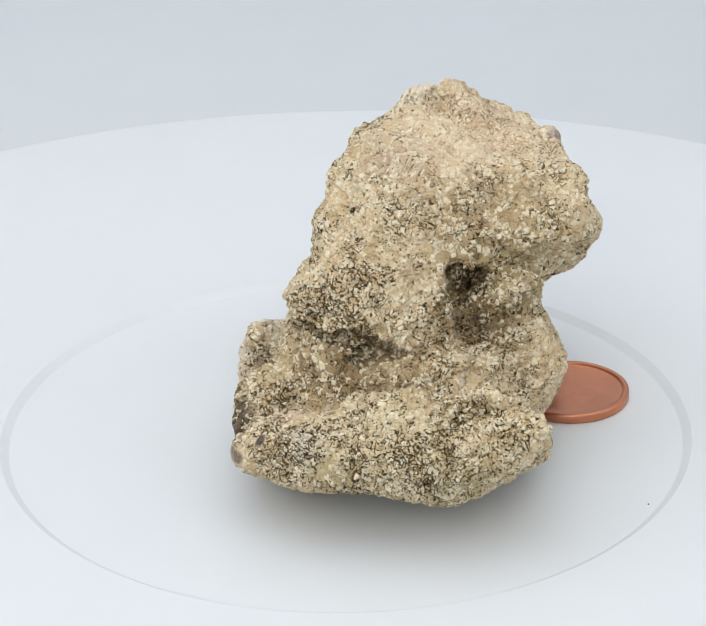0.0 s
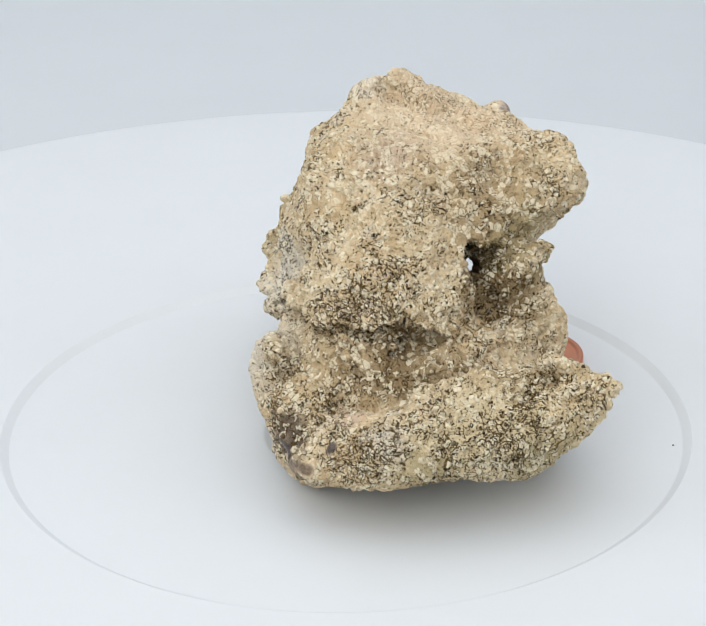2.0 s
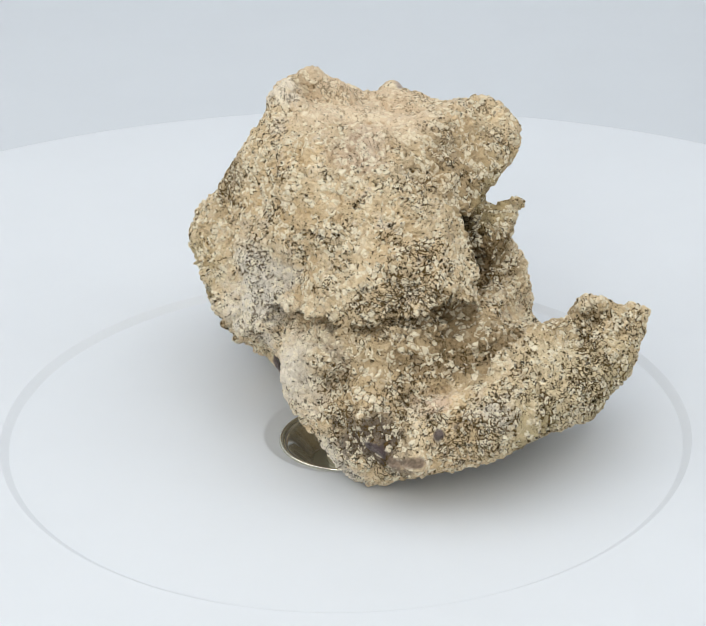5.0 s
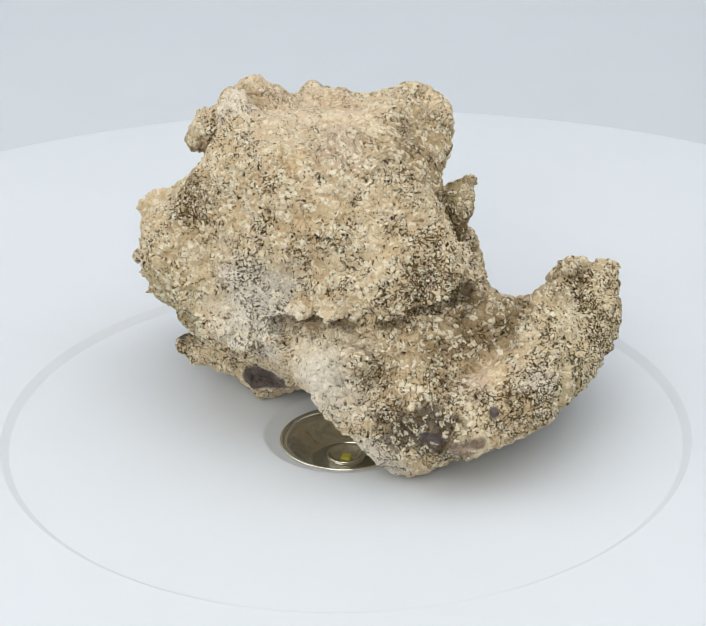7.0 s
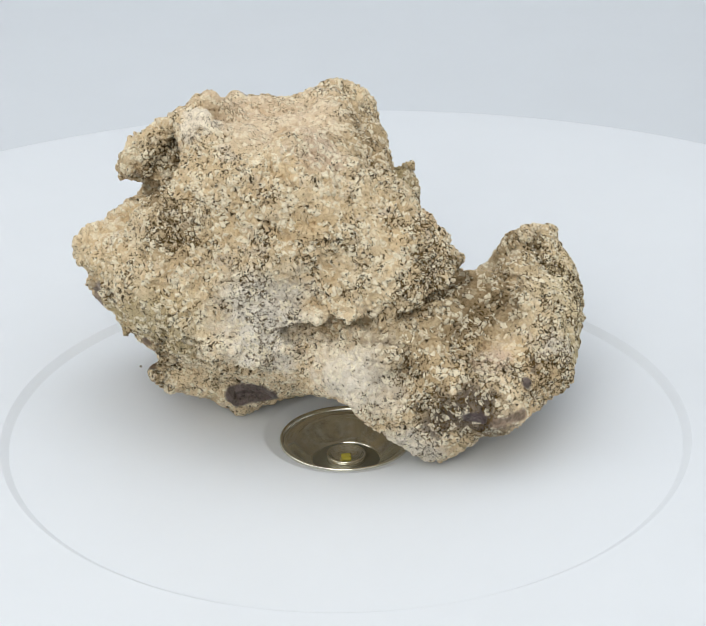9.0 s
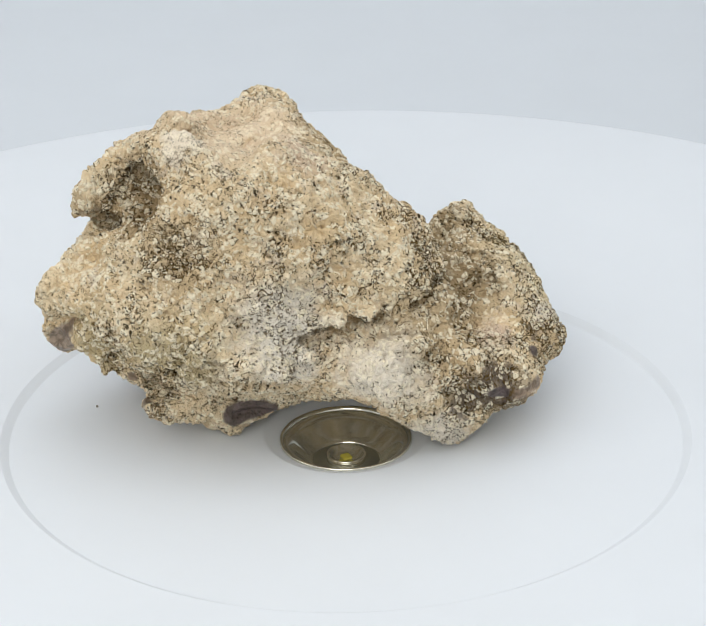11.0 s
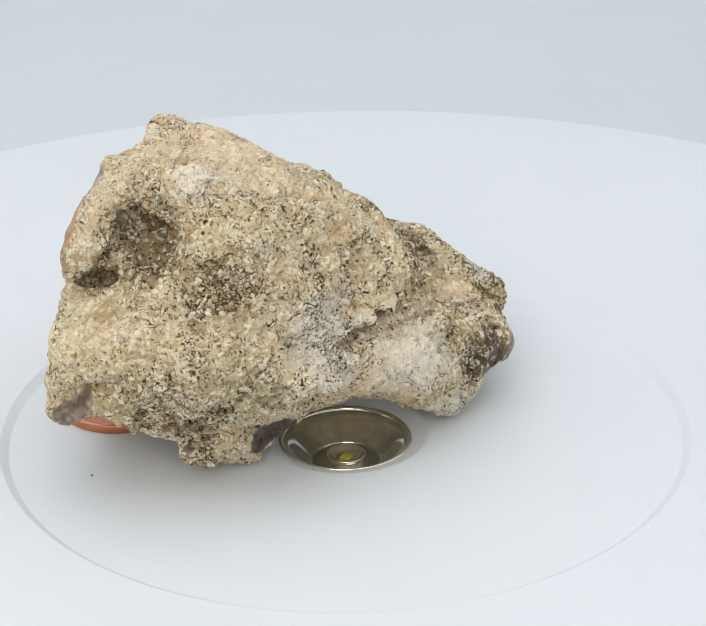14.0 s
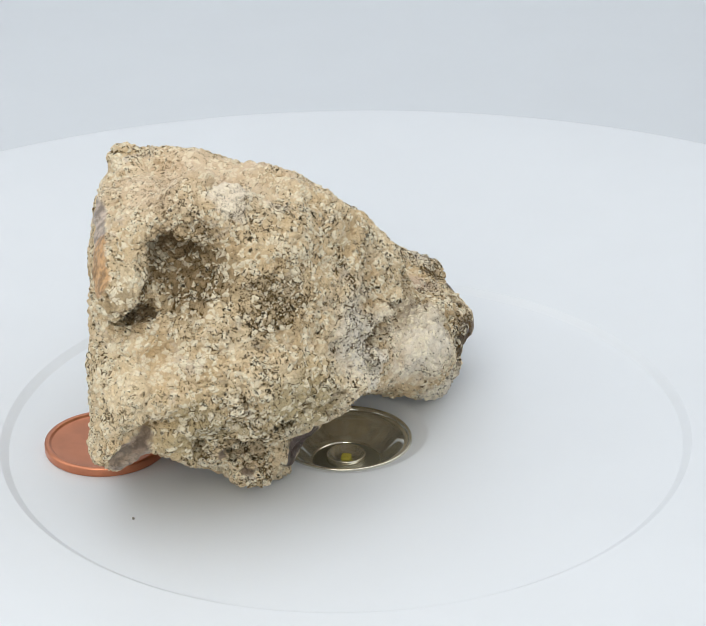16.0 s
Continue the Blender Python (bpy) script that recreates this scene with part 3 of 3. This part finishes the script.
def mass(p, slope=False):
    """How deep places lie in the melted lumps (over 0: inside), and the way out."""
    total, way = np.full(len(p), 1e-12), np.zeros_like(p)
    for c, a in LUMPS:
        reach = 2.3 / np.linalg.norm(a, axis=1).min()
        at = np.flatnonzero((np.abs(p - c) < reach).all(1))
        u = (p[at] - c) @ a.T
        e = np.exp(np.minimum(3 * (1 - (u * u).sum(1)), 30))
        total[at] += e
        if slope:
            way[at] += (-6 * e)[:, None] * (u @ a)
    depth, way = np.log(total), way / total[:, None]
    for c, a in HOLLOWS:
        reach = 3.5 / np.linalg.norm(a, axis=1).min()
        at = np.flatnonzero((np.abs(p - c) < reach).all(1))
        u = (p[at] - c) @ a.T
        d = 2 * ((u * u).sum(1) - 1)
        inner = d < depth[at]
        depth[at[inner]] = d[inner]
        if slope:
            way[at[inner]] = 4 * (u @ a)[inner]
    return (depth, way) if slope else depth


def skin(step):
    """A net of quads round the melted lumps."""
    lo, hi = np.array((-26.0, -46.0, -4.0)), np.array((46.0, 48.0, 56.0))
    n = np.ceil((hi - lo) / step).astype(int)
    field = np.full(n, 1e-12)

    def block(c, reach):
        first = np.clip(np.floor((c - reach - lo) / step).astype(int), 0, n)
        last = np.clip(np.ceil((c + reach - lo) / step).astype(int), 0, n)
        p = np.stack(np.meshgrid(*[lo[i] + step * np.arange(first[i], last[i]) for i in range(3)], indexing="ij"), -1)
        return tuple(slice(f, g) for f, g in zip(first, last)), p - c

    for c, a in LUMPS:
        at, p = block(c, 2.3 / np.linalg.norm(a, axis=1).min())
        u = p @ a.T
        field[at] += np.exp(np.minimum(3 * (1 - (u * u).sum(-1)), 30))
    field = np.log(field)
    for c, a in HOLLOWS:
        at, p = block(c, 1.5 / np.linalg.norm(a, axis=1).min())
        u = p @ a.T
        field[at] = np.minimum(field[at], 2 * ((u * u).sum(-1) - 1))
    full = field > 0
    cells = sum(full[i : n[0] - 1 + i, j : n[1] - 1 + j, k : n[2] - 1 + k].astype(int) for i in (0, 1) for j in (0, 1) for k in (0, 1))
    used = (cells > 0) & (cells < 8)
    index = np.full(used.shape, -1)
    index[used] = np.arange(used.sum())
    verts = lo + step * (np.argwhere(used) + 0.5)
    quads = []
    for ax in range(3):
        b, c = (ax + 1) % 3, (ax + 2) % 3
        a0, a1 = [slice(1, -1)] * 3, [slice(1, -1)] * 3
        a0[ax], a1[ax] = slice(0, -1), slice(1, None)
        f0, f1 = full[tuple(a0)], full[tuple(a1)]
        for flip in (False, True):
            at = np.argwhere((f0 & ~f1) if not flip else (~f0 & f1))
            at = at + np.array([0 if i == ax else 1 for i in range(3)])
            ring = []
            for db, dc in ((0, 0), (1, 0), (1, 1), (0, 1)):
                k = at.copy()
                k[:, b] -= 1 - db
                k[:, c] -= 1 - dc
                ring.append(index[k[:, 0], k[:, 1], k[:, 2]])
            q = np.stack(ring, 1)
            quads.append(q[:, ::-1] if flip else q)
    return verts, np.concatenate(quads)


def settle(v, rounds):
    for _ in range(rounds):
        d, way = mass(v, True)
        size = np.maximum(np.linalg.norm(way, axis=1), 0.05)
        v = v - way * (np.clip(d / size, -0.6, 0.6) / size)[:, None]
    return v


def finer(v, q):
    """Each quad into four."""
    e = np.sort(np.concatenate([q[:, [i, (i + 1) % 4]] for i in range(4)]), 1)
    key, back = np.unique(e[:, 0].astype(np.int64) * len(v) + e[:, 1], return_inverse=True)
    back = back.reshape(-1)
    mids = (v[key // len(v)] + v[key % len(v)]) / 2
    m, c = len(v) + back.reshape(4, -1), len(v) + len(key) + np.arange(len(q))
    out = [np.stack([q[:, i], m[i], c, m[i - 1]], 1) for i in range(4)]
    return np.concatenate([v, mids, v[q].mean(1)]), np.concatenate(out)


def scatter(i, seed):
    """A steady random number 0..1 for each whole-numbered place."""
    h = (i[..., 0] * 73856093) ^ (i[..., 1] * 19349663) ^ (i[..., 2] * 83492791) ^ (seed * 2654435761)
    h = (h ^ (h >> 13)) * 1274126177 & 0x7FFFFFFF
    return ((h ^ (h >> 16)) & 0xFFFF) / 65535.0


def grainy(p, seed):
    """Smooth value noise, -1..1."""
    i = np.floor(p).astype(np.int64)
    f = p - i
    f = f * f * (3 - 2 * f)
    total = 0
    for a in (0, 1):
        for b in (0, 1):
            for c in (0, 1):
                k = np.where(a, f[:, 0], 1 - f[:, 0]) * np.where(b, f[:, 1], 1 - f[:, 1]) * np.where(c, f[:, 2], 1 - f[:, 2])
                total = total + k * scatter(i + np.array((a, b, c)), seed)
    return 2 * total - 1


def crumbly(p, seed):
    """Distance to the nearest and next of scattered points, and a number for the nearest: crumbs with creases between."""
    i = np.floor(p - 0.5).astype(np.int64)
    best, second, kind = np.full(len(p), 9.0), np.full(len(p), 9.0), np.zeros(len(p))
    for a in (0, 1):
        for b in (0, 1):
            for c in (0, 1):
                k = i + np.array((a, b, c))
                at = k + 0.15 + 0.7 * np.stack([scatter(k, seed + s) for s in (1, 2, 3)], -1)
                d = ((p - at) ** 2).sum(1)
                near = d < best
                second = np.where(near, best, np.minimum(second, d))
                kind = np.where(near, scatter(k, seed + 4), kind)
                best = np.minimum(best, d)
    return np.sqrt(best), np.sqrt(second), kind


def build_stone():
    v, q = skin(0.64)
    v = settle(v, 4)
    v, q = finer(v, q)
    v = settle(v, 2)
    v, q = finer(v, q)
    d, way = mass(v, True)
    size = np.maximum(np.linalg.norm(way, axis=1), 0.05)
    out = -way / size[:, None]
    v = v + out * np.clip(d / size, -0.4, 0.4)[:, None]
    rough = np.ones(len(v))
    for x, y, z, r, k in CALM:
        rough = np.minimum(rough, 1 - 0.9 * k * np.clip((r + 2.5 - np.linalg.norm(v - np.array((x, y, z)), axis=1)) / 5, 0, 1))
    for a, b, r, _ in GEMS:
        a, b = np.array(a), np.array(b)
        k = np.clip((v - a) @ (b - a) / ((b - a) @ (b - a)), 0, 1)
        rough = rough * np.clip((np.linalg.norm(v - a - k[:, None] * (b - a), axis=1) - r * 0.8) / 0.8, 0.12, 1)
    h = 0.30 + 0.40 * grainy(v * 0.22, 3) + 0.40 * grainy(v * 0.45, 5)
    bent = v + 0.7 * np.stack([grainy(v * 0.6, k) for k in (71, 72, 73)], 1)
    big, mid, small = crumbly(bent * 0.40, 11), crumbly(bent * 0.85, 21), crumbly(bent * 1.7, 81)
    crumbs = 0.5 * (0.5 - big[0]) + 0.20 * (0.5 - mid[0]) + 0.12 * (mid[2] - 0.5)
    for cell, deep, wide in ((big, 0.22, 0.20), (mid, 0.20, 0.26), (small, 0.07, 0.30)):
        crumbs = crumbs - deep * np.clip(1 - (cell[1] - cell[0]) / wide, 0, 1)
    ridges = np.abs(grainy(v * 0.33 + 0.6 * grainy(v * 0.8, 61)[:, None], 51))
    h = h - rough * 0.5 * np.clip(0.22 - ridges, 0, 1) / 0.22
    h = h + rough * (crumbs + 0.07 * grainy(v * 2.6, 31))
    pore = crumbly(v * 0.95, 91)
    h = h - rough * 0.7 * np.clip(1 - pore[0] / 0.33, 0, 1) ** 0.5 * (pore[2] > 0.82)
    h = h - 1.2 * np.clip(grainy(v * 0.8, 41) - 0.45, 0, 1) * rough
    v = v + out * h[:, None]
    v[:, 2] = np.maximum(v[:, 2], 0.42)
    me = bpy.data.meshes.new("stone")
    me.vertices.add(len(v))
    me.vertices.foreach_set("co", (v * MM).astype(np.float32).reshape(-1))
    me.loops.add(q.size)
    me.loops.foreach_set("vertex_index", q.astype(np.int32).reshape(-1))
    me.polygons.add(len(q))
    me.polygons.foreach_set("loop_start", np.arange(0, q.size, 4, dtype=np.int32))
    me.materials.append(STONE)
    me.update(calc_edges=True)
    me.polygons.foreach_set("use_smooth", [True] * len(q))
    me.validate()
    return tagged(new("stone", me), "knobbly beige pitted limestone lump with pale and dark patches", "stone")


def build_specks():
    out = []
    for x, y, r in ((44.8, -24.2, 0.16), (9.7, -53.1, 0.20), (26.2, 31.2, 0.20)):
        bm = bmesh.new()
        bmesh.ops.create_icosphere(bm, subdivisions=2, radius=r * MM)
        for w in bm.verts:
            w.co = w.co * (1 + 0.5 * noise.noise(w.co * 9000)) + Vector((x * MM, y * MM, 0.4 * MM + r * MM * 0.5))
        me = bpy.data.meshes.new("dust_speck")
        bm.to_mesh(me)
        me.materials.append(DUST)
        out.append(tagged(new("dust_speck", me), "tiny dark speck of dust on white turntable", "dust", "dust on the turntable"))
    return out


build_backdrop()
build_tent()
turntable = build_turntable()
penny = build_penny()
stone = build_stone()
specks = build_specks()


def motions():
    """All that lies on the turntable goes round with it."""
    rows = [(t / 2, pose(0, 0, 0, 0, 0, TURN * t / 2)) for t in range(33)]
    for thing in (turntable, penny, stone, *specks):
        walk(thing, rows)


motions()
